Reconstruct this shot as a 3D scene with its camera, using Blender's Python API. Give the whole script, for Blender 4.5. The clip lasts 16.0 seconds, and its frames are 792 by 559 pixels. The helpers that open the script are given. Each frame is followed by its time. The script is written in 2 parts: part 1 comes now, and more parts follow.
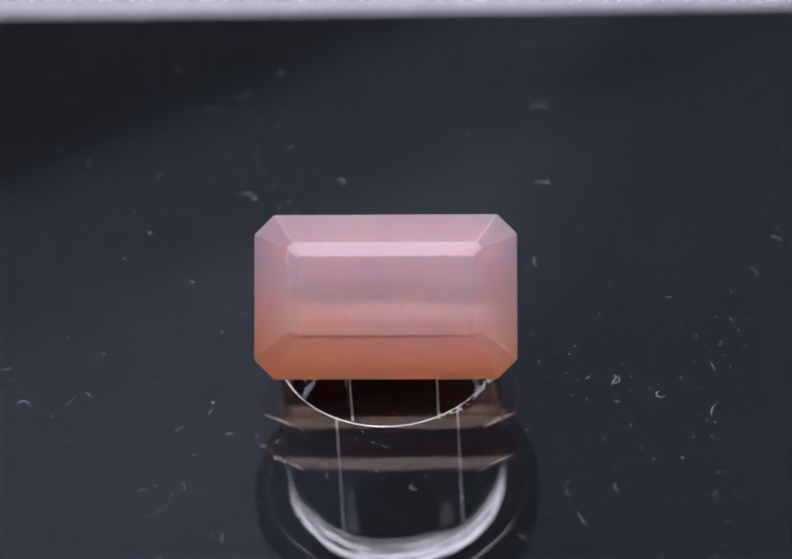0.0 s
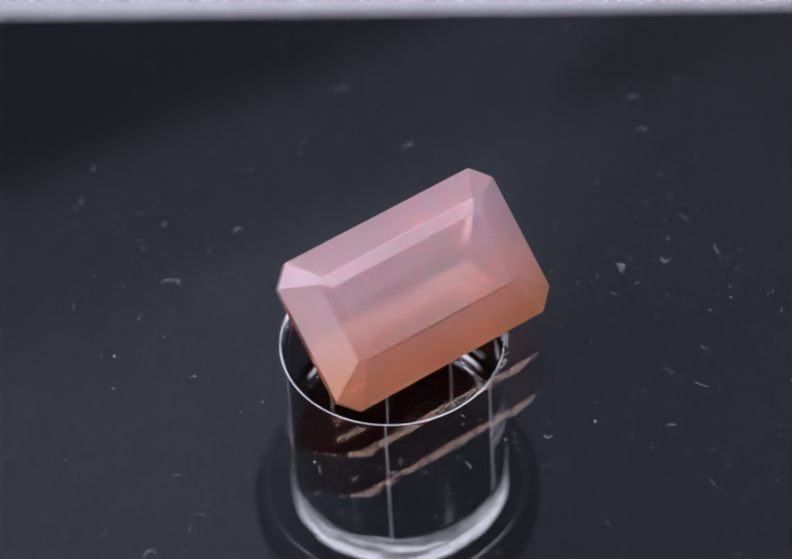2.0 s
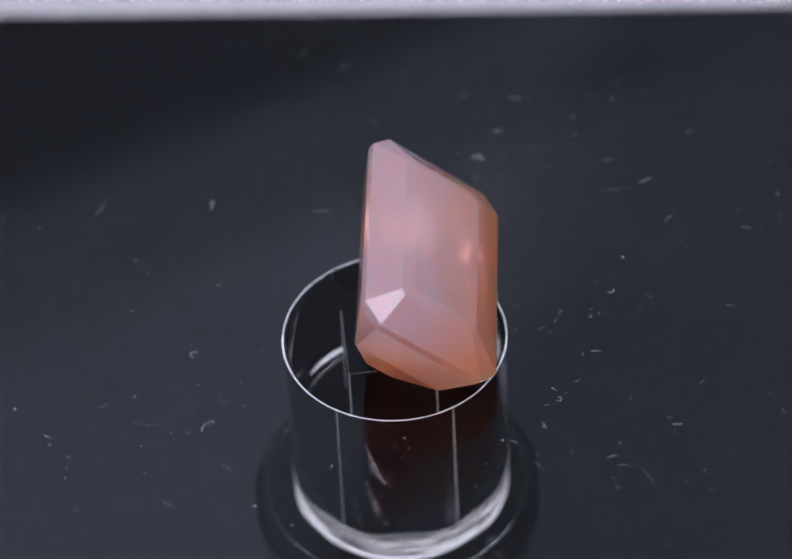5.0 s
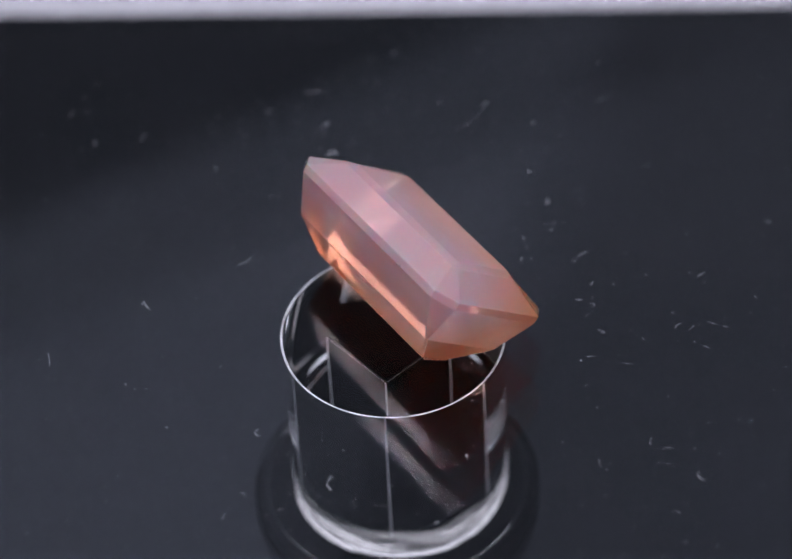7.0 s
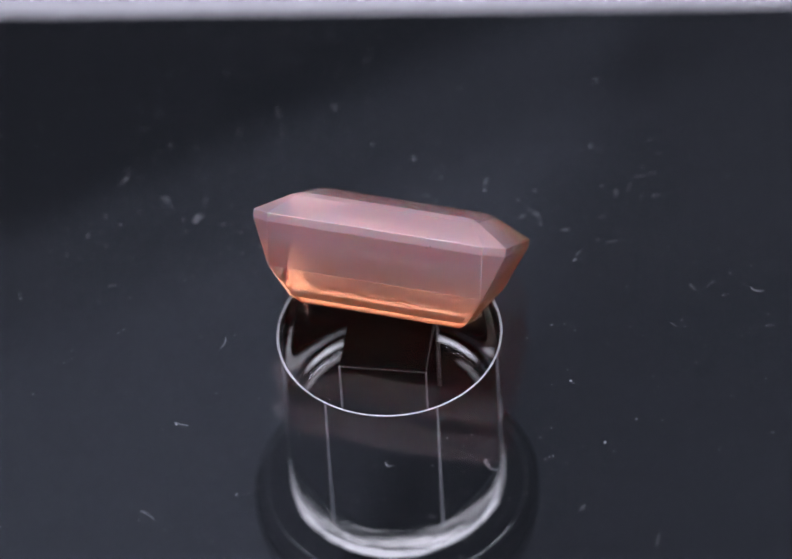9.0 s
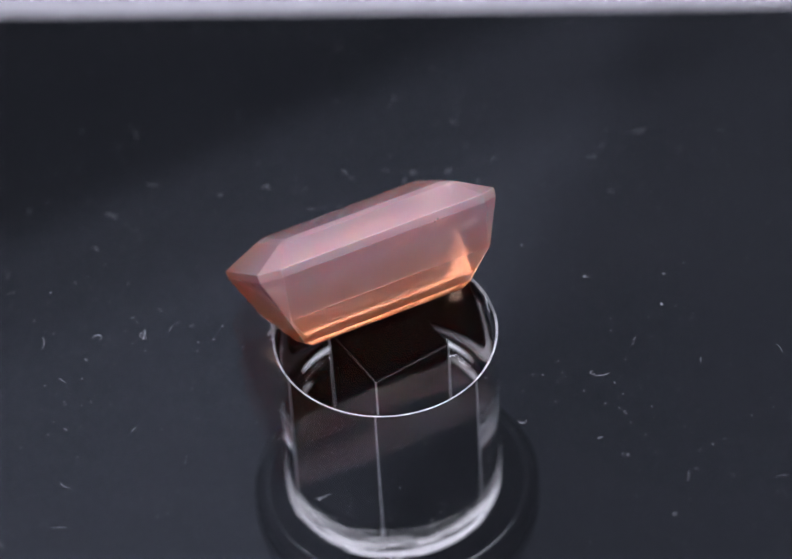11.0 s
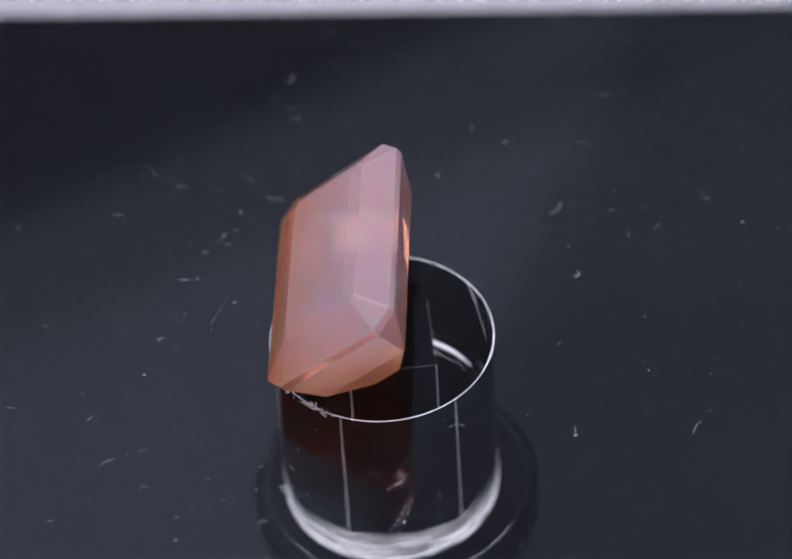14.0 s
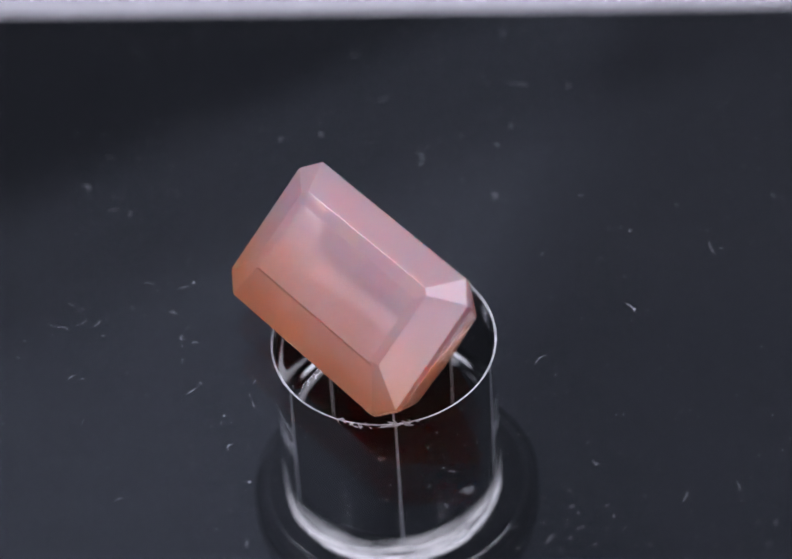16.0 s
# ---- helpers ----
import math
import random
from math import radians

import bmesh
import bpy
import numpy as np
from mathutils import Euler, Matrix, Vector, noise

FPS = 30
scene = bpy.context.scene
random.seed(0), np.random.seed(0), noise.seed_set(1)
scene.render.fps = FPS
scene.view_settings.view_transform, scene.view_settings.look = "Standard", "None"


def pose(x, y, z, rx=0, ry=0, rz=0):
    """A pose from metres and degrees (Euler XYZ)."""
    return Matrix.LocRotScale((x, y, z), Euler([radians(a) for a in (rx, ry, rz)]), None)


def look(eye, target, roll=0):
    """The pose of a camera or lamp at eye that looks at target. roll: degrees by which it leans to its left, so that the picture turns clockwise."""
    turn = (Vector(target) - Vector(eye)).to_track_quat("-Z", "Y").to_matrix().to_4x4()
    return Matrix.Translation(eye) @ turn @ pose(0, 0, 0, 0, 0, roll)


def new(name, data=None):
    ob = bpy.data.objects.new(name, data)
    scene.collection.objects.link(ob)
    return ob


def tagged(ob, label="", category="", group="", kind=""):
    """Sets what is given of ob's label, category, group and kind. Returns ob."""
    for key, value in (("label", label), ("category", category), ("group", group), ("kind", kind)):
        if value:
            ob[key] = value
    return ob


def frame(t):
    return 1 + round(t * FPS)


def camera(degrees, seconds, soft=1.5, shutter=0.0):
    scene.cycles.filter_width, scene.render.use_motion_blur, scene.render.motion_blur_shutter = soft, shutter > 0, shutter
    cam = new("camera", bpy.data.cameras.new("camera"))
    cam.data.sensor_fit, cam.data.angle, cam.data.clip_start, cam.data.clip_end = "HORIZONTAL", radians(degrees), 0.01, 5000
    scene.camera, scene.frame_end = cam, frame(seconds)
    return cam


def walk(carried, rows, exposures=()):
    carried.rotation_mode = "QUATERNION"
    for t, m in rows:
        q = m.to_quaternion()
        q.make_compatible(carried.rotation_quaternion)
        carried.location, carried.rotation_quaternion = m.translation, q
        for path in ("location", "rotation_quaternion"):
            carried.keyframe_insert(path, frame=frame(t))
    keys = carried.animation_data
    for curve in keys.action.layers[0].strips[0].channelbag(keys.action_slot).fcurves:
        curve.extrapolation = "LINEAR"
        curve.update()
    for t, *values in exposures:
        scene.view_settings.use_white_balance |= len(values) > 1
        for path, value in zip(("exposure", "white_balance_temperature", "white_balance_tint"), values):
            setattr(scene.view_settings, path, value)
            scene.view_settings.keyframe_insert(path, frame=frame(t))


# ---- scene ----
MM = 0.001
TOP = 0.0281          # height of the disc's upper face, on which the stone rests
DISC_THICK = 0.0036
SHAFT_TOP = TOP - DISC_THICK - 0.00012
SHAFT_FOOT = 0.0100
BASE_TOP = 0.0084

# ---- camera, standing still ----
cam = camera(14.89, 16.0, soft=1.7)
EYE = Vector((0.00074, -0.13761, TOP + 0.14555))
AHEAD = Vector((0.0, 0.69529, -0.71873))
cam.data.dof.use_dof = True
cam.data.dof.focus_distance = 0.196
cam.data.dof.aperture_fstop = 25.0
STILL = look(EYE, EYE + AHEAD, -3.33)
walk(cam, [(0.0, STILL), (16.0, STILL)])

# ---- light: dark-lined light tent, two roof lamp panels, an added fill panel in front ----
world = bpy.data.worlds.new("world")
scene.world = world
world.use_nodes = True
world.node_tree.nodes["Background"].inputs["Color"].default_value = (0.9, 0.95, 1.0, 1)
world.node_tree.nodes["Background"].inputs["Strength"].default_value = 0.05


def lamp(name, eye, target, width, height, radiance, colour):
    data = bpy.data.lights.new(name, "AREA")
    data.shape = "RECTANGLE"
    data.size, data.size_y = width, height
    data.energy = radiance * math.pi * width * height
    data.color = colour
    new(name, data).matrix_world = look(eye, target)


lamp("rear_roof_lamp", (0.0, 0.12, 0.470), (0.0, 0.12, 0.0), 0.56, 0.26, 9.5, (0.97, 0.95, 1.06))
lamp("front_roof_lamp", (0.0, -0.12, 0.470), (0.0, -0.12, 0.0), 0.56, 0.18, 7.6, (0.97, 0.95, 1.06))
# unseen fill panel before the closed front curtain, added to brighten the stone's near facets
lamp("front_fill", (0.02, -0.395, 0.235), (0.0, 0.0, 0.06), 0.44, 0.17, 5.5, (0.97, 0.96, 1.05))


# ---- materials ----
def material(name):
    m = bpy.data.materials.new(name)
    m.use_nodes = True
    m.node_tree.nodes.clear()
    return m, m.node_tree.nodes, m.node_tree.links


def node(nodes, kind, **values):
    n = nodes.new(kind)
    for key, value in values.items():
        n.inputs[key.replace("_", " ")].default_value = value
    return n


def plain(name, colour, rough, spread=0.12, scale=60.0, bump=0.0, metal=0.0, spec=0.5):
    """Opaque surface with two scales of tone variation and a fine relief."""
    m, nodes, links = material(name)
    out = nodes.new("ShaderNodeOutputMaterial")
    bsdf = node(nodes, "ShaderNodeBsdfPrincipled", Roughness=rough, Metallic=metal)
    bsdf.inputs["Specular IOR Level"].default_value = spec
    coord = nodes.new("ShaderNodeTexCoord")
    big = node(nodes, "ShaderNodeTexNoise", Scale=scale, Detail=3.0)
    fine = node(nodes, "ShaderNodeTexNoise", Scale=scale * 14, Detail=4.0)
    both = nodes.new("ShaderNodeMath")
    both.operation = "ADD"
    ramp = nodes.new("ShaderNodeMapRange")
    ramp.inputs["From Min"].default_value, ramp.inputs["From Max"].default_value = 0.7, 1.3
    ramp.inputs["To Min"].default_value, ramp.inputs["To Max"].default_value = 1 - spread, 1 + spread
    tint = nodes.new("ShaderNodeVectorMath")
    tint.operation = "SCALE"
    tint.inputs[0].default_value = colour
    links.new(coord.outputs["Object"], big.inputs["Vector"])
    links.new(coord.outputs["Object"], fine.inputs["Vector"])
    links.new(big.outputs["Fac"], both.inputs[0])
    links.new(fine.outputs["Fac"], both.inputs[1])
    links.new(both.outputs[0], ramp.inputs["Value"])
    links.new(ramp.outputs["Result"], tint.inputs["Scale"])
    links.new(tint.outputs["Vector"], bsdf.inputs["Base Color"])
    if bump:
        relief = node(nodes, "ShaderNodeBump", Strength=bump, Distance=0.0002)
        links.new(fine.outputs["Fac"], relief.inputs["Height"])
        links.new(relief.outputs["Normal"], bsdf.inputs["Normal"])
    links.new(bsdf.outputs[0], out.inputs["Surface"])
    return m


def clear(name, colour, ior, rough, relief=0.0, scale=300.0):
    """Clear acrylic; relief: faint unevenness of its faces."""
    m, nodes, links = material(name)
    out = nodes.new("ShaderNodeOutputMaterial")
    bsdf = node(nodes, "ShaderNodeBsdfGlass", Color=(*colour, 1), Roughness=rough, IOR=ior)
    if relief:
        coord = nodes.new("ShaderNodeTexCoord")
        tex = node(nodes, "ShaderNodeTexNoise", Scale=scale, Detail=2.0)
        bump = node(nodes, "ShaderNodeBump", Strength=relief, Distance=0.0002)
        links.new(coord.outputs["Object"], tex.inputs["Vector"])
        links.new(tex.outputs["Fac"], bump.inputs["Height"])
        links.new(bump.outputs["Normal"], bsdf.inputs["Normal"])
    links.new(bsdf.outputs[0], out.inputs["Surface"])
    return m


def streaky(name):
    """Dried glue, clear in places and whitish in streaks that run round the rod."""
    m, nodes, links = material(name)
    out = nodes.new("ShaderNodeOutputMaterial")
    coord = nodes.new("ShaderNodeTexCoord")
    stretch = nodes.new("ShaderNodeMapping")
    stretch.inputs["Scale"].default_value = (220.0, 220.0, 1500.0)
    links.new(coord.outputs["Object"], stretch.inputs["Vector"])
    streak = node(nodes, "ShaderNodeTexNoise", Scale=1.0, Detail=4.0, Roughness=0.6)
    links.new(stretch.outputs["Vector"], streak.inputs["Vector"])
    amount = nodes.new("ShaderNodeMapRange")
    amount.inputs["From Min"].default_value, amount.inputs["From Max"].default_value = 0.40, 0.72
    amount.inputs["To Min"].default_value, amount.inputs["To Max"].default_value = 0.06, 0.95
    links.new(streak.outputs["Fac"], amount.inputs["Value"])
    see = node(nodes, "ShaderNodeBsdfTransparent", Color=(0.96, 0.96, 0.97, 1))
    white = node(nodes, "ShaderNodeBsdfPrincipled", Roughness=0.14)
    white.inputs["Base Color"].default_value = (0.72, 0.72, 0.73, 1)
    mix = nodes.new("ShaderNodeMixShader")
    # thins out upwards from the foot
    height = nodes.new("ShaderNodeSeparateXYZ")
    links.new(coord.outputs["Object"], height.inputs[0])
    thin = nodes.new("ShaderNodeMapRange")
    thin.inputs["From Min"].default_value, thin.inputs["From Max"].default_value = SHAFT_FOOT - TOP + 0.0007, SHAFT_FOOT - TOP + 0.0031
    thin.inputs["To Min"].default_value, thin.inputs["To Max"].default_value = 1.0, 0.0
    links.new(height.outputs["Z"], thin.inputs["Value"])
    share = nodes.new("ShaderNodeMath")
    share.operation = "MULTIPLY"
    links.new(amount.outputs["Result"], share.inputs[0])
    links.new(thin.outputs["Result"], share.inputs[1])
    links.new(share.outputs[0], mix.inputs["Fac"])
    links.new(see.outputs[0], mix.inputs[1])
    links.new(white.outputs[0], mix.inputs[2])
    links.new(mix.outputs[0], out.inputs["Surface"])
    return m


def milky_stone():
    """Pink chalcedony: part clear, part milky, polished."""
    m, nodes, links = material("pink_chalcedony")
    out = nodes.new("ShaderNodeOutputMaterial")
    coord = nodes.new("ShaderNodeTexCoord")
    cloud = node(nodes, "ShaderNodeTexNoise", Scale=170.0, Detail=3.0, Roughness=0.55)
    veil = node(nodes, "ShaderNodeTexNoise", Scale=900.0, Detail=2.0)
    links.new(coord.outputs["Object"], cloud.inputs["Vector"])
    links.new(coord.outputs["Object"], veil.inputs["Vector"])
    # painted light: orange glow below, lavender sheen above, in millimetres along the upright axis
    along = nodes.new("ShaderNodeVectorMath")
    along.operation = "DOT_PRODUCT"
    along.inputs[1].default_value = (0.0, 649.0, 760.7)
    links.new(coord.outputs["Object"], along.inputs[0])
    wave = nodes.new("ShaderNodeMath")
    wave.operation = "MULTIPLY_ADD"
    wave.inputs[1].default_value = 3.0
    links.new(cloud.outputs["Fac"], wave.inputs[0])
    links.new(along.outputs["Value"], wave.inputs[2])
    fine = nodes.new("ShaderNodeMath")
    fine.operation = "MULTIPLY_ADD"
    fine.inputs[1].default_value = 0.8
    links.new(veil.outputs["Fac"], fine.inputs[0])
    links.new(wave.outputs[0], fine.inputs[2])
    glow_fade = nodes.new("ShaderNodeMapRange")
    glow_fade.inputs["From Min"].default_value, glow_fade.inputs["From Max"].default_value = -0.6, 3.9
    links.new(fine.outputs[0], glow_fade.inputs["Value"])
    # milk colour carries the low glow and the light from above
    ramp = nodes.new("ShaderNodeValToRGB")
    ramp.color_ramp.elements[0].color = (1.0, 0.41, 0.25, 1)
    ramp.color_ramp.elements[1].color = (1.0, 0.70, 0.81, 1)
    links.new(glow_fade.outputs["Result"], ramp.inputs["Fac"])
    sharp = node(nodes, "ShaderNodeBsdfGlass", Color=(1.0, 0.87, 0.80, 1), Roughness=0.10, IOR=1.54)
    hazy = node(nodes, "ShaderNodeBsdfGlass", Color=(1.0, 0.76, 0.62, 1), Roughness=0.20, IOR=1.54)
    # clear part tinted by the same painted glow
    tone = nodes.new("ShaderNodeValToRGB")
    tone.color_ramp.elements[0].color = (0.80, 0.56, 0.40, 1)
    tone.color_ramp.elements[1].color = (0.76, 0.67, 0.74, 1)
    links.new(glow_fade.outputs["Result"], tone.inputs["Fac"])
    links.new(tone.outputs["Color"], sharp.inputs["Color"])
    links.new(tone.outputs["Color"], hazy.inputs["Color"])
    milk = node(nodes, "ShaderNodeBsdfPrincipled", Roughness=0.10, IOR=1.54)
    milk.inputs["Subsurface Weight"].default_value = 1.0
    milk.inputs["Subsurface Radius"].default_value = (1.0, 0.36, 0.26)
    milk.inputs["Subsurface Scale"].default_value = 0.0017
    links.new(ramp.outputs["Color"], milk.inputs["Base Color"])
    body = node(nodes, "ShaderNodeMixShader", Fac=0.86)
    links.new(hazy.outputs[0], body.inputs[1])
    links.new(milk.outputs[0], body.inputs[2])
    mix = node(nodes, "ShaderNodeMixShader", Fac=0.185)
    links.new(sharp.outputs[0], mix.inputs[1])
    links.new(body.outputs[0], mix.inputs[2])
    links.new(mix.outputs[0], out.inputs["Surface"])
    return m


WHITE = plain("grey_tent_floor_fabric", (0.118, 0.118, 0.129), 0.9, 0.03, 40, 0.2)
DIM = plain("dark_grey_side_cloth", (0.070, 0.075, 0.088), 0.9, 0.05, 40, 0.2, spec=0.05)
PALE = plain("pale_tent_fabric", (0.76, 0.76, 0.79), 0.9, 0.04, 40, 0.2)
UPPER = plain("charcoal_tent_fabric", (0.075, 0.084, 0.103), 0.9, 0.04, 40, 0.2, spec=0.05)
RIGHT_SHADE = plain("dark_grey_shade_cloth", (0.045, 0.050, 0.061), 0.9, 0.05, 40, 0.2, spec=0.05)
LEFT_SHADE = plain("black_shade_cloth", (0.019, 0.022, 0.0275), 0.9, 0.05, 40, 0.2, spec=0.05)
BLACK = plain("black_gloss_plastic", (0.0003, 0.0003, 0.0005), 0.02, 0.15, 90, 0.0, spec=1.0)
HUB = plain("black_matt_plastic", (0.0004, 0.0004, 0.0005), 0.8, 0.15, 200, 0.05, spec=0.0)
ACRYLIC = clear("clear_acrylic", (0.985, 0.99, 1.0), 1.49, 0.0)
GLUE = plain("hardened_glue", (0.50, 0.51, 0.53), 0.25, 0.25, 3000, 0.3)
EDGE = plain("ground_acrylic_edge", (0.16, 0.16, 0.17), 0.5, 0.5, 1500, 0.3)
FILM = plain("dried_glue_film", (0.045, 0.045, 0.047), 0.4, 0.9, 900, 0.4)
SMEAR = streaky("half_clear_glue")
STONE = milky_stone()
DUST = plain("grey_dust", (0.25, 0.26, 0.28), 0.9, 0.2, 500)
SPOT = plain("dark_inclusion", (0.02, 0.015, 0.015), 0.6, 0.1, 900)


# ---- mesh helpers ----
def mesh_of(name, bm, mat, smooth=False):
    me = bpy.data.meshes.new(name)
    bmesh.ops.recalc_face_normals(bm, faces=bm.faces)
    if smooth:
        for f in bm.faces:
            f.smooth = True
    bm.to_mesh(me)
    bm.free()
    me.materials.append(mat)
    return me


def part(name, bm, mat, parent=None, label="", smooth=False):
    ob = new(name, mesh_of(name, bm, mat, smooth))
    if parent:
        ob.parent = parent
    return tagged(ob, label)


def box(bm, x0, x1, y0, y1, z0, z1, bevel=0.0):
    r = bmesh.ops.create_cube(bm, size=1)
    vs = r["verts"]
    bmesh.ops.transform(bm, verts=vs, matrix=Matrix.Translation(((x0 + x1) / 2, (y0 + y1) / 2, (z0 + z1) / 2)) @ Matrix.Diagonal((x1 - x0, y1 - y0, z1 - z0, 1)))
    if bevel:
        bmesh.ops.bevel(bm, geom=list({e for v in vs for e in v.link_edges}), offset=bevel, segments=3, affect="EDGES", profile=0.5)


def lathe(bm, profile, segments=128):
    """Turned body from (radius, height) pairs, bottom axis to top axis."""
    rings = []
    for r, z in profile:
        if r == 0:
            rings.append([bm.verts.new((0, 0, z))])
        else:
            rings.append([bm.verts.new((r * math.cos(2 * math.pi * k / segments), r * math.sin(2 * math.pi * k / segments), z)) for k in range(segments)])
    for a, b in zip(rings, rings[1:]):
        for k in range(segments):
            j = (k + 1) % segments
            if len(a) == 1:
                bm.faces.new((a[0], b[j], b[k]))
            elif len(b) == 1:
                bm.faces.new((a[k], a[j], b[0]))
            else:
                bm.faces.new((a[k], a[j], b[j], b[k]))
    return rings


# ---- the tent ----
def slab(name, x0, x1, y0, y1, z0, z1, mat, label, category):
    bm = bmesh.new()
    box(bm, x0, x1, y0, y1, z0, z1)
    ob = part(name, bm, mat)
    return tagged(ob, label, category, kind="structure")


SEAM = 0.264
slab("floor", -0.36, 0.36, -0.42, 0.32, -0.012, 0.0, WHITE, "grey fabric floor of a small light tent", "floor")


def shade_cloth(pts, y, mat, label):
    """Unseen cloth added before the back wall to darken reflections, outlined by (x, z) points."""
    bm = bmesh.new()
    a = [bm.verts.new((px, y, pz)) for px, pz in pts]
    b = [bm.verts.new((px, y + 0.0015, pz)) for px, pz in pts]
    bm.faces.new(a), bm.faces.new(b)
    n = len(pts)
    for k in range(n):
        bm.faces.new((a[k], a[(k + 1) % n], b[(k + 1) % n], b[k]))
    tagged(part("mirror_shade", bm, mat), label, "cloth", kind="structure")


# added out of view: mirrored in disc and housing as darker upper left and right
shade_cloth([(-0.355, 0.001), (0.355, 0.001), (0.355, SEAM - 0.47 * 0.355), (-0.355, SEAM + 0.47 * 0.355)], 0.290, LEFT_SHADE, "unseen black cloth added to darken the reflection at the upper left")
shade_cloth([(0.075, 0.20), (0.355, 0.20), (0.355, 0.495), (-0.045, 0.495)], 0.2964, RIGHT_SHADE, "unseen dark grey cloth added to darken the reflection at the right")
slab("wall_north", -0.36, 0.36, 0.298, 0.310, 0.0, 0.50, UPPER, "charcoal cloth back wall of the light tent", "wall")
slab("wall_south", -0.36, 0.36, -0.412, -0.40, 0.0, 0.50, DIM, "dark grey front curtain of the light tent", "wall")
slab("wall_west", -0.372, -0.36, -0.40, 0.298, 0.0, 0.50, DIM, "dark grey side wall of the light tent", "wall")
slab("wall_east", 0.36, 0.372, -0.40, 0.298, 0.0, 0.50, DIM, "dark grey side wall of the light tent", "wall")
slab("ceiling", -0.372, 0.372, -0.412, 0.312, 0.50, 0.512, PALE, "white fabric roof of the light tent", "ceiling")


# ---- turntable drive: black housing and round hub ----
def turntable_base():
    root = new("turntable_base")
    bm = bmesh.new()
    box(bm, -0.085, 0.085, -0.105, 0.0519, 0.0, BASE_TOP, 0.0012)
    part("housing", bm, BLACK, root)
    bm = bmesh.new()
    z0 = BASE_TOP + 0.00005
    lathe(bm, [(0, z0), (0.0100, z0), (0.0100, z0 + 0.0009), (0.0096, z0 + 0.0013), (0.0091, SHAFT_FOOT - 0.00005), (0.0064, SHAFT_FOOT - 0.00005), (0.0063, SHAFT_FOOT + 0.0002), (0, SHAFT_FOOT + 0.0002)], 96)
    part("hub", bm, HUB, root, "round glossy black hub")
    bm = bmesh.new()
    rim = [(0.00905 + 0.0001 * math.cos(radians(a)), SHAFT_FOOT - 0.00004 + 0.0001 * math.sin(radians(a))) for a in range(-90, 271, 45)]
    lathe(bm, rim, 128)
    part("hub_rim", bm, BLACK, root, "thin glossy rim of the hub", smooth=True)
    root.matrix_world = pose(0, 0, 0, 0, 0, -4.0)
    return tagged(root, "flat black plastic turntable housing with a round hub", "turntable")


turntable_base()


# ---- spinning display disc: clear plate, rod with a square bore, glue ----
def plate_with_rod(bm, R, radius, foot, half, turn, off, bore_floor):
    """Round plate with a solid rod fused under it, rounded at the foot, and a closed square bore inside the rod."""
    n = 160
    under = -DISC_THICK

    def circle(r, z, c=(0.0, 0.0)):
        return [bm.verts.new((c[0] + r * math.cos(2 * math.pi * k / n), c[1] + r * math.sin(2 * math.pi * k / n), z)) for k in range(n)]

    c = 0.0009
    rings = [circle(R - 0.0003, 0), circle(R, -0.0003), circle(R, under + 0.0003), circle(R - 0.0003, under), circle(radius, under, off)]
    for a in (0, 15, 30, 45, 60, 75, 90):
        rings.append(circle(radius - c + c * math.cos(radians(a)), foot + c - c * math.sin(radians(a)), off))
    for a, b in zip(rings, rings[1:]):
        for k in range(n):
            bm.faces.new((a[k], a[(k + 1) % n], b[(k + 1) % n], b[k]))
    bm.faces.new(rings[0]), bm.faces.new(rings[-1])
    bmesh.ops.recalc_face_normals(bm, faces=bm.faces)
    corner = [Matrix.Rotation(turn, 3, "Z") @ Vector((x * half, y * half, 0)) for x, y in ((-1, -1), (1, -1), (1, 1), (-1, 1))]
    lo = [bm.verts.new(p + Vector((0, 0, bore_floor))) for p in corner]
    hi = [bm.verts.new(p + Vector((0, 0, under - 0.00008))) for p in corner]
    bm.faces.new(lo), bm.faces.new(hi[::-1])
    for k in range(4):
        j = (k + 1) % 4
        bm.faces.new((lo[j], lo[k], hi[k], hi[j]))
    bm.normal_update()
    for e in bm.edges:
        e.smooth = e.calc_face_angle(0.0) < 0.5
    for f in bm.faces:
        f.smooth = len(f.verts) == 4 and abs(f.normal.z) < 0.999
        if not f.smooth:
            for e in f.edges:
                e.smooth = False


def ring(root, name, centre, radius, thick, label):
    """A slightly uneven thin ring."""
    bm = bmesh.new()
    n, m = 128, 8
    loops = []
    for k in range(n):
        a = 2 * math.pi * k / n
        r = thick * (1 + 0.3 * noise.noise((3 * math.cos(a), 3 * math.sin(a), 2.0)))
        loops.append([bm.verts.new(centre + Vector(((radius + r * math.cos(b)) * math.cos(a), (radius + r * math.cos(b)) * math.sin(a), r * math.sin(b)))) for b in (2 * math.pi * i / m for i in range(m))])
    for k in range(n):
        for i in range(m):
            bm.faces.new((loops[k][i], loops[k][(i + 1) % m], loops[(k + 1) % n][(i + 1) % m], loops[(k + 1) % n][i]))
    return part(name, bm, GLUE, root, label, smooth=True)


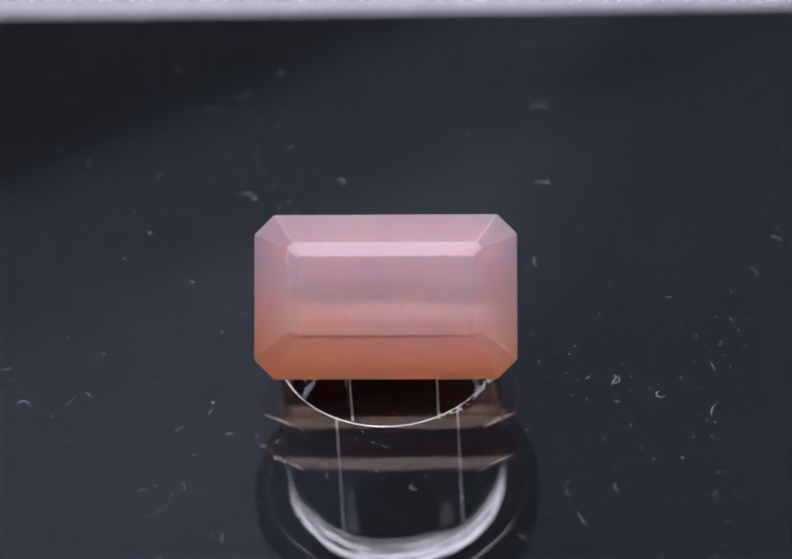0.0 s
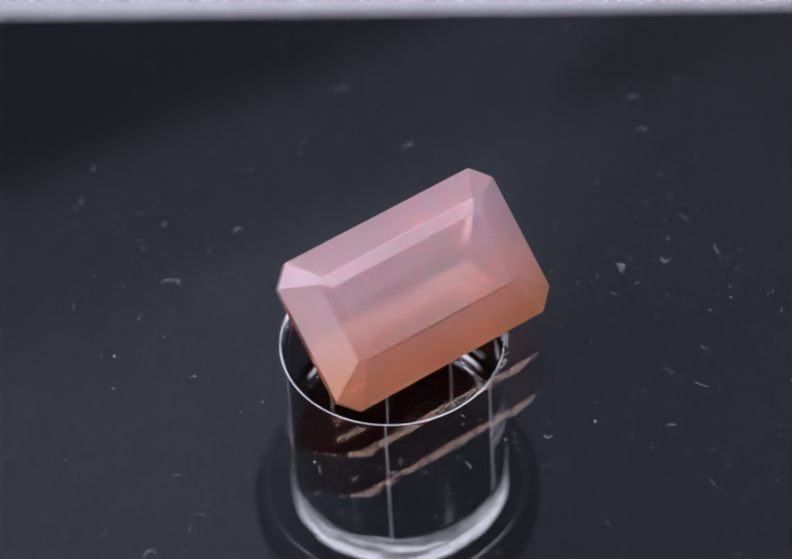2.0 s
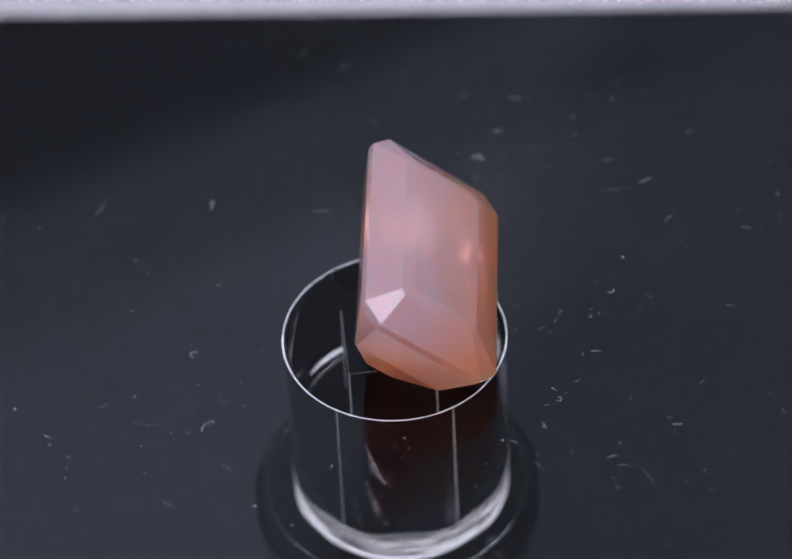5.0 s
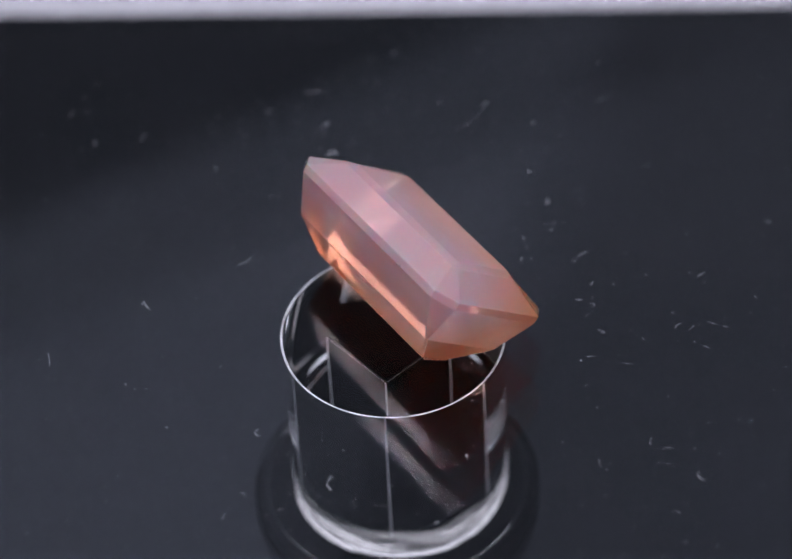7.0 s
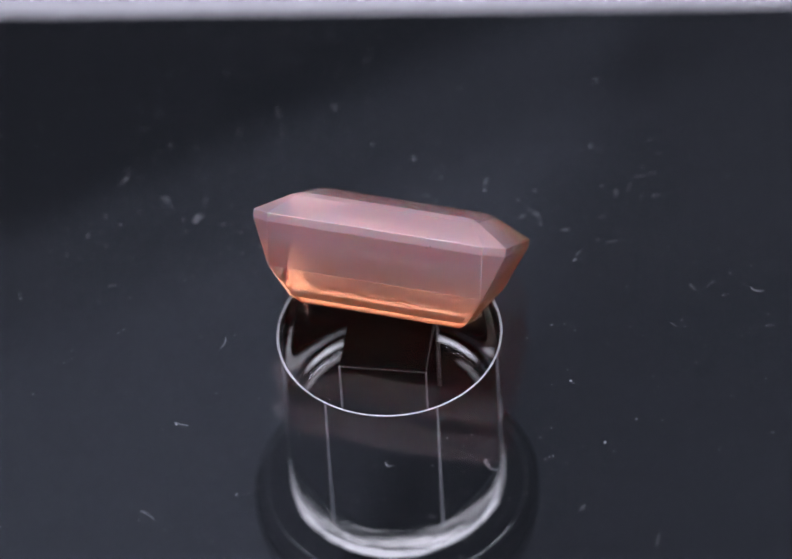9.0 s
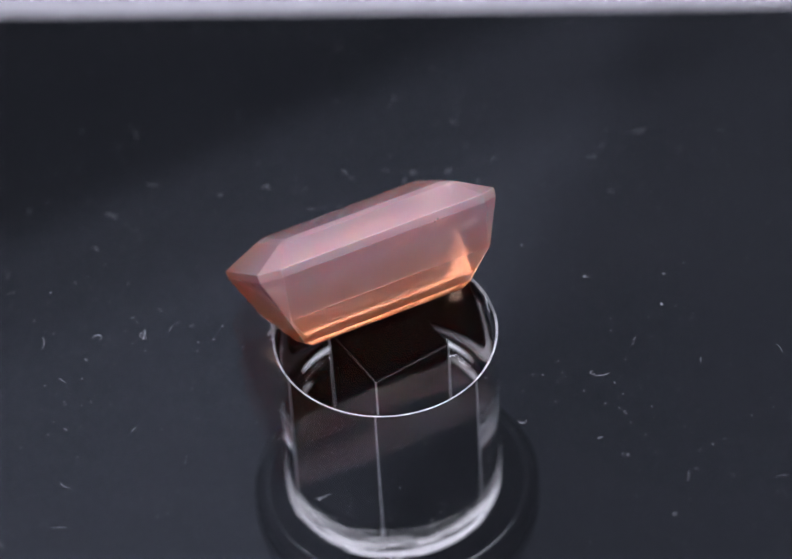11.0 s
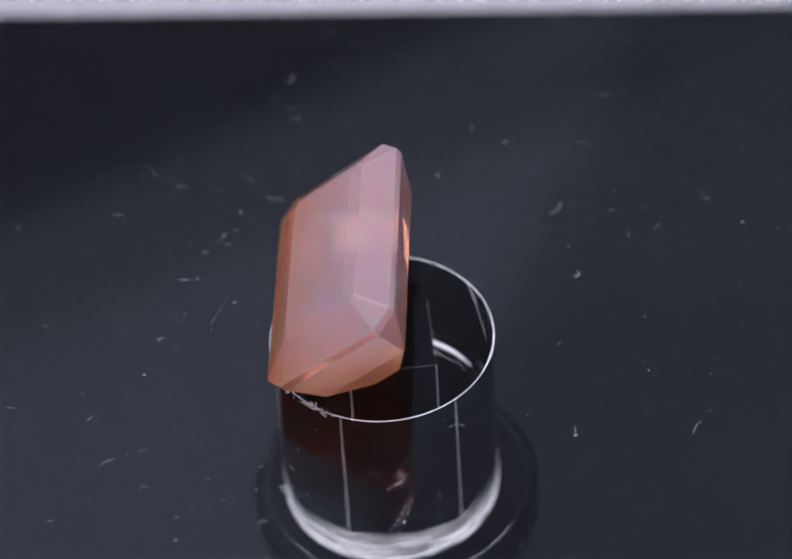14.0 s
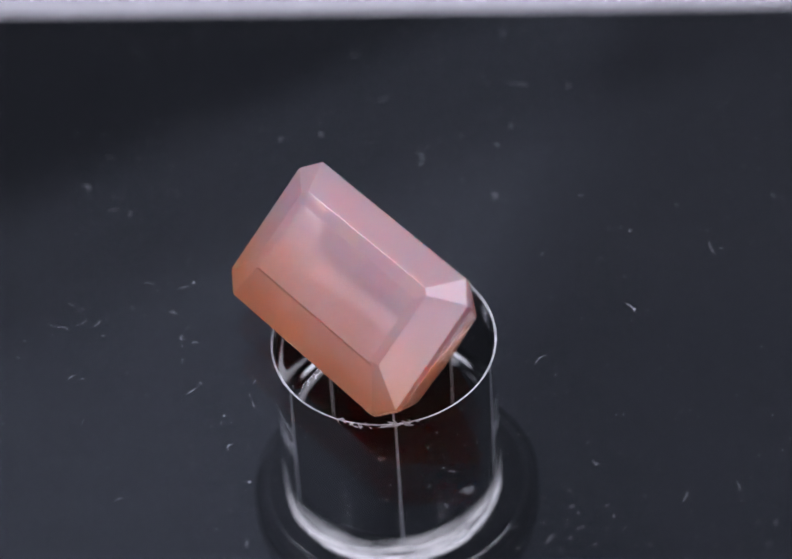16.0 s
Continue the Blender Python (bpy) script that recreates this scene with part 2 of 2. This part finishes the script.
def glue_film(root, centre):
    """Uneven film of dried glue squeezed out under the rod, in broken arcs of varying width."""
    rnd = random.Random(21)
    for k in range(3):
        bm = bmesh.new()
        start, sweep = radians(120 * k + 30 * rnd.random()), radians(96 + 12 * rnd.random())
        rows = []
        for i in range(33):
            f = i / 32
            a = start + sweep * f
            swell = math.sin(math.pi * f) ** 0.4
            mid = 0.00640 + 0.00022 * noise.noise((4 * a, 1.0, k))
            half = 0.00004 + swell * (0.00036 + 0.00026 * noise.noise((7 * a, 5.0, k)))
            way = Vector((math.cos(a), math.sin(a), 0))
            up = Vector((0, 0, 0.00004))
            rows.append([bm.verts.new(centre + way * (mid + x * half) + up * z) for x, z in ((-1, 0), (-0.5, 1), (0.5, 1), (1, 0), (0, -1))])
        for p, q in zip(rows, rows[1:]):
            for i in range(5):
                bm.faces.new((p[i], p[(i + 1) % 5], q[(i + 1) % 5], q[i]))
        bm.faces.new(rows[0]), bm.faces.new(rows[-1])
        part("glue_film", bm, FILM, root, "streaky grey film of dried glue", smooth=True)


def foot_collar(root, centre):
    """Fillet of half-clear glue drawn up round the foot of the rod, uneven in height."""
    bm = bmesh.new()
    n = 160
    loops = []
    for k in range(n):
        a = 2 * math.pi * k / n
        way = Vector((math.cos(a), math.sin(a), 0))
        wave = noise.noise((2.5 * math.cos(a), 2.5 * math.sin(a), 7.0))
        top = 0.0028 + 0.0007 * wave
        low = -0.0005
        section = ((0.00747, low), (0.00757, low), (0.00754, 0.0), (0.00752, 0.5 * top), (0.00752, 0.9 * top), (0.00750, top), (0.00747, 0.95 * top))
        loops.append([bm.verts.new(centre + way * r + Vector((0, 0, z))) for r, z in section])
    m = 7
    for k in range(n):
        p, q = loops[k], loops[(k + 1) % n]
        for i in range(m):
            bm.faces.new((p[i], p[(i + 1) % m], q[(i + 1) % m], q[i]))
    part("foot_collar", bm, SMEAR, root, "streaky half-clear fillet of glue round the rod", smooth=True)


def stick(bm, a, b, r):
    """A thin six-sided rod from a to b."""
    way = (b - a).normalized()
    side = way.orthogonal().normalized()
    other = way.cross(side)
    ends = [[bm.verts.new(p + side * (r * math.cos(k * math.pi / 3)) + other * (r * math.sin(k * math.pi / 3))) for k in range(6)] for p in (a, b)]
    for k in range(6):
        bm.faces.new((ends[0][k], ends[0][(k + 1) % 6], ends[1][(k + 1) % 6], ends[1][k]))
    bm.faces.new(ends[0]), bm.faces.new(ends[1])


def display_disc():
    root = new("display_disc")
    floor_z = SHAFT_FOOT - TOP + 0.0003
    bm = bmesh.new()
    plate_with_rod(bm, 0.082, 0.00746, SHAFT_FOOT - TOP, 0.00285, radians(3.5), (0.0, -0.00043), floor_z)
    me = bpy.data.meshes.new("plate")
    bm.to_mesh(me)
    bm.free()
    me.materials.append(ACRYLIC)
    plate = tagged(new("plate", me), "clear acrylic plate with a fused round rod")
    plate.parent = root
    plate.visible_shadow = False
    bm = bmesh.new()
    h = 0.00287
    box(bm, -h, h, -h, h, floor_z + 0.00002, SHAFT_TOP - TOP + 0.00006, 0.00002)
    bmesh.ops.rotate(bm, verts=bm.verts, cent=(0, 0, 0), matrix=Matrix.Rotation(radians(3.5), 3, "Z"))
    part("drive_post", bm, HUB, root, "square black plastic post inside the bore")
    off = Vector((0.0, -0.00043, SHAFT_TOP - TOP))
    ring(root, "glue_ring", off, 0.00746, 0.000038, "thin pale ring of hardened glue")
    ring(root, "foot_ring", off + Vector((0, 0, SHAFT_FOOT - SHAFT_TOP - 0.00002)), 0.00724, 0.00008, "pale glue bead round the foot of the rod")
    glue_film(root, off + Vector((0, 0, SHAFT_FOOT - SHAFT_TOP - 0.00006)))
    foot_collar(root, off + Vector((0, 0, SHAFT_FOOT - SHAFT_TOP)))
    for k in range(4):
        a = radians(3.5 + 45 + 90 * k)
        c = Vector((math.cos(a), math.sin(a), 0)) * 0.00285 * math.sqrt(2) * 1.012
        d = Vector((math.cos(a + radians(135)), math.sin(a + radians(135)), 0)) * 0.00285 * 2 * 1.012
        z0, z1 = floor_z + 0.0001, SHAFT_TOP - TOP - 0.0003
        bm = bmesh.new()
        stick(bm, c + Vector((0, 0, z0)), c + Vector((0, 0, z1)), 0.000045)
        part("bore_edge", bm, EDGE, root, "pale ground edge of the square bore")
        bm = bmesh.new()
        stick(bm, c + Vector((0, 0, z1)), c + d + Vector((0, 0, z1)), 0.000012)
        part("bore_lip", bm, EDGE, root, "thin pale lip of the square bore")
    rnd = random.Random(3)
    for k in range(46):
        a = radians(-68 + 42 * rnd.random())
        bm = bmesh.new()
        bmesh.ops.create_icosphere(bm, subdivisions=2, radius=1)
        q = 0.00009 + 0.00020 * rnd.random() ** 2
        c = off + Vector((math.cos(a), math.sin(a), 0)) * (0.00746 + 0.00050 * (rnd.random() - 0.35))
        bmesh.ops.transform(bm, verts=bm.verts, matrix=Matrix.Translation(c + Vector((0, 0, 0.00003))) @ Matrix.Rotation(a + 1.2 + 1.3 * (rnd.random() - 0.5), 4, "Z") @ Matrix.Diagonal((q * 1.3, q * 0.28, 0.00003, 1)))
        part("glue_drop", bm, EDGE, root, smooth=True)
    return tagged(root, "clear acrylic display disc on a thick clear rod", "display stand")


DISC = display_disc()


# ---- the stone ----
def octagon(bm, a, b, ca, cb, z, ox=0.0, oy=0.0):
    xy = [(-a + ca, b), (a - ca, b), (a, b - cb), (a, -b + cb), (a - ca, -b), (-a + ca, -b), (-a, -b + cb), (-a, b - cb)]
    return [bm.verts.new(((x + ox) * MM, (y + oy) * MM, z * MM)) for x, y in xy]


def gemstone():
    """Octagonal step cut: table, two crown steps, girdle, stepped pavilion with a keel."""
    bm = bmesh.new()
    rings = [
        octagon(bm, 6.03, 1.25, 0.30, 0.21, -5.62, 0.06, -0.07),
        octagon(bm, 7.21, 3.46, 0.11, 0.13, -3.60, 0.0, -0.09),
        octagon(bm, 8.42, 5.27, 1.26, 1.25, -0.55),
        octagon(bm, 8.44, 5.29, 1.27, 1.26, 0.0),
        octagon(bm, 6.25, 3.04, 0.38, 0.35, 1.24, 0.0, 0.38),
        octagon(bm, 5.58, 2.53, 0.13, 0.13, 1.41, 0.05, 0.0),
    ]
    for a, b in zip(rings, rings[1:]):
        for k in range(8):
            j = (k + 1) % 8
            bm.faces.new((a[k], a[j], b[j], b[k]))
    bm.faces.new(rings[-1])
    lo, hi = bm.verts.new((-5.42 * MM, 0, -6.10 * MM)), bm.verts.new((5.42 * MM, 0, -6.10 * MM))
    r = rings[0]
    bm.faces.new((r[0], r[1], hi, lo))
    bm.faces.new((r[4], r[5], lo, hi))
    for k in (1, 2, 3):
        bm.faces.new((r[k], hi, r[k + 1]))
    for k in (5, 6, 7):
        bm.faces.new((r[k], lo, r[(k + 1) % 8]))
    bmesh.ops.bevel(bm, geom=list(bm.edges), offset=0.00003, segments=1, affect="EDGES")
    ob = part("gemstone", bm, STONE)
    return tagged(ob, "milky pink step-cut chalcedony resting tilted on the clear disc", "gemstone")


GEM = gemstone()


def inclusions():
    """Tiny dark flecks at the girdle."""
    rnd = random.Random(8)
    for x, y, z in ((-3.76, 5.27, -0.50), (-3.52, 5.25, -0.60), (8.39, 3.95, -0.55), (8.31, 3.92, -0.82)):
        bm = bmesh.new()
        bmesh.ops.create_icosphere(bm, subdivisions=1, radius=0.07 * MM)
        for v in bm.verts:
            v.co *= 0.7 + 0.6 * rnd.random()
        bmesh.ops.translate(bm, verts=bm.verts, vec=(x * MM, y * MM, z * MM))
        part("dark_fleck", bm, SPOT, GEM, "tiny dark fleck")


inclusions()
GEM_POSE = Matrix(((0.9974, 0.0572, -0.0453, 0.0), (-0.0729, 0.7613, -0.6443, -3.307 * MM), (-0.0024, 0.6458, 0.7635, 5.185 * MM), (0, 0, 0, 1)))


# ---- dust on the disc ----
def dust_layer(count):
    rnd = random.Random(5)
    verts, faces = [], []
    centres = [(0.005 + 0.033 * math.sqrt(rnd.random()), rnd.random() * 6.283, 0.0012 + 0.0022 * rnd.random()) for _ in range(42)]
    for n in range(count):
        if n % 5 < 2:
            r, a, wide = rnd.choice(centres)
            x, y = r * math.cos(a) + rnd.gauss(0, wide), r * math.sin(a) + rnd.gauss(0, wide)
        else:
            r, a = 0.006 + 0.034 * math.sqrt(rnd.random()), rnd.random() * 6.283
            x, y = r * math.cos(a), r * math.sin(a)
        s = 0.000007 + 0.000036 * rnd.random() ** 6
        i = len(verts)
        verts += [(x + s * 1.3, y, s * 0.5), (x, y + s, s * 0.5), (x - s, y, s * 0.5), (x, y - s * 1.2, s * 0.5), (x, y, s * 1.2), (x, y, 0)]
        for k in range(4):
            faces += [(i + k, i + (k + 1) % 4, i + 4), (i + (k + 1) % 4, i + k, i + 5)]
    me = bpy.data.meshes.new("dust")
    me.from_pydata(verts, [], faces)
    me.materials.append(DUST)
    return tagged(new("dust", me), "fine pale dust lying on the clear disc", "dust", kind="stuff")


DUST_LAYER = dust_layer(4200)


def fibre(bm, x, y, length, bend, turn, thick):
    """A curled hair lying on the disc, round in section."""
    steps, sides = 9, 5
    px, py, a = x, y, turn
    rings = []
    for k in range(steps + 1):
        f = k / steps
        r = thick * (0.45 + 0.55 * math.sin(math.pi * min(max(f, 0.08), 0.92)))
        z = r + length * 0.05 * math.sin(math.pi * f)
        side = Vector((-math.sin(a), math.cos(a), 0))
        rings.append([bm.verts.new(Vector((px, py, z)) + side * (r * math.cos(b)) + Vector((0, 0, r * math.sin(b)))) for b in (2 * math.pi * i / sides for i in range(sides))])
        px, py, a = px + length / steps * math.cos(a), py + length / steps * math.sin(a), a + bend / steps
    for p, q in zip(rings, rings[1:]):
        for i in range(sides):
            bm.faces.new((p[i], p[(i + 1) % sides], q[(i + 1) % sides], q[i]))
    bm.faces.new(rings[0]), bm.faces.new(rings[-1])


def flake(bm, x, y, size, rnd):
    """An uneven crumb of dust."""
    bmesh.ops.create_icosphere(bm, subdivisions=1, radius=1)
    for v in bm.verts:
        v.co *= 0.6 + 0.7 * rnd.random()
    bmesh.ops.transform(bm, verts=bm.verts, matrix=Matrix.Translation((x, y, size * 0.45)) @ Matrix.Rotation(rnd.random() * 6, 4, "Z") @ Matrix.Diagonal((size * 1.5, size * 0.8, size * 0.5, 1)))


def lint():
    rnd = random.Random(11)
    curls = "14.3 -7.1; 17.2 -8.1; 1.0 -14.7; -23.4 -6.2; -8.4 -10.6; -8.8 11.5; -2.5 12.5"
    crumbs = "0.3 -17.5; -1.2 -13.4; -11.5 -6.9; -10.9 -0.7; -6.8 18.7; -11.8 20.8; -6.6 24.3; -9.4 13.1; -17.5 6.6; -12.9 4.0; 11.5 11.6; -15.8 8.9; 1.6 16.9; 4.1 -16.0; 18.1 -13.8; 14.5 -6.6; 20.7 -9.5"
    hairs = "20.6 -9.6; 10.2 4.6; -4.4 -13.8; -10.9 -17.8; 7.8 -19.7; 14.8 -6.6; 11.2 -17.7; 11.0 19.5; 11.7 11.4; -8.7 11.9"
    for kind, text in (("curl", curls), ("crumb", crumbs), ("hair", hairs)):
        for spot in text.split(";"):
            x, y = (float(v) * MM for v in spot.split())
            bm = bmesh.new()
            if kind == "crumb":
                flake(bm, x, y, (0.04 + 0.045 * rnd.random()) * MM, rnd)
            elif kind == "curl":
                fibre(bm, x, y, (0.7 + 0.5 * rnd.random()) * MM, 2.2 + 2.5 * rnd.random(), rnd.random() * 6, 0.019 * MM)
            else:
                fibre(bm, x, y, (0.6 + 0.6 * rnd.random()) * MM, 0.4 + rnd.random(), rnd.random() * 6, 0.018 * MM)
            part("dust_crumb" if kind == "crumb" else "lint_fibre", bm, DUST, DISC, "pale dust crumb" if kind == "crumb" else "pale curled lint fibre", smooth=True)
    # finer fibres and grit strewn all over, thicker in a few drifts
    drifts = [(9 + 14 * rnd.random(), rnd.random() * 6.283) for _ in range(9)]
    for n in range(150):
        if n % 2:
            r, a = rnd.choice(drifts)
            x, y = (r * math.cos(a) + rnd.gauss(0, 2.2)) * MM, (r * math.sin(a) + rnd.gauss(0, 2.2)) * MM
        else:
            r, a = 8.5 + 24 * math.sqrt(rnd.random()), rnd.random() * 6.283
            x, y = r * math.cos(a) * MM, r * math.sin(a) * MM
        bm = bmesh.new()
        if n % 3:
            fibre(bm, x, y, (0.15 + 0.75 * rnd.random() ** 2) * MM, 4.0 * (rnd.random() - 0.4), rnd.random() * 6, (0.008 + 0.008 * rnd.random()) * MM)
            part("lint_fibre", bm, DUST, DISC, smooth=True)
        else:
            flake(bm, x, y, (0.016 + 0.03 * rnd.random() ** 2) * MM, rnd)
            part("dust_crumb", bm, DUST, DISC, smooth=True)


lint()


def motions():
    LEAN = pose(0, 0, 0, 0.3, 0, 0)  # the disc is glued on a little askew
    turns = [(0.0, 0.0), (1.5, 28.17), (3.0, 53.99), (5.2, 93.65), (7.3, 132.71), (9.2, 170.77), (11.3, 213.73), (12.5, 238.73), (14.0, 269.91), (16.0, 311.79)]
    for thing, base in ((DISC, LEAN), (GEM, GEM_POSE), (DUST_LAYER, LEAN)):
        walk(thing, [(t, pose(0, 0, TOP, 0, 0, a) @ base) for t, a in turns])


motions()
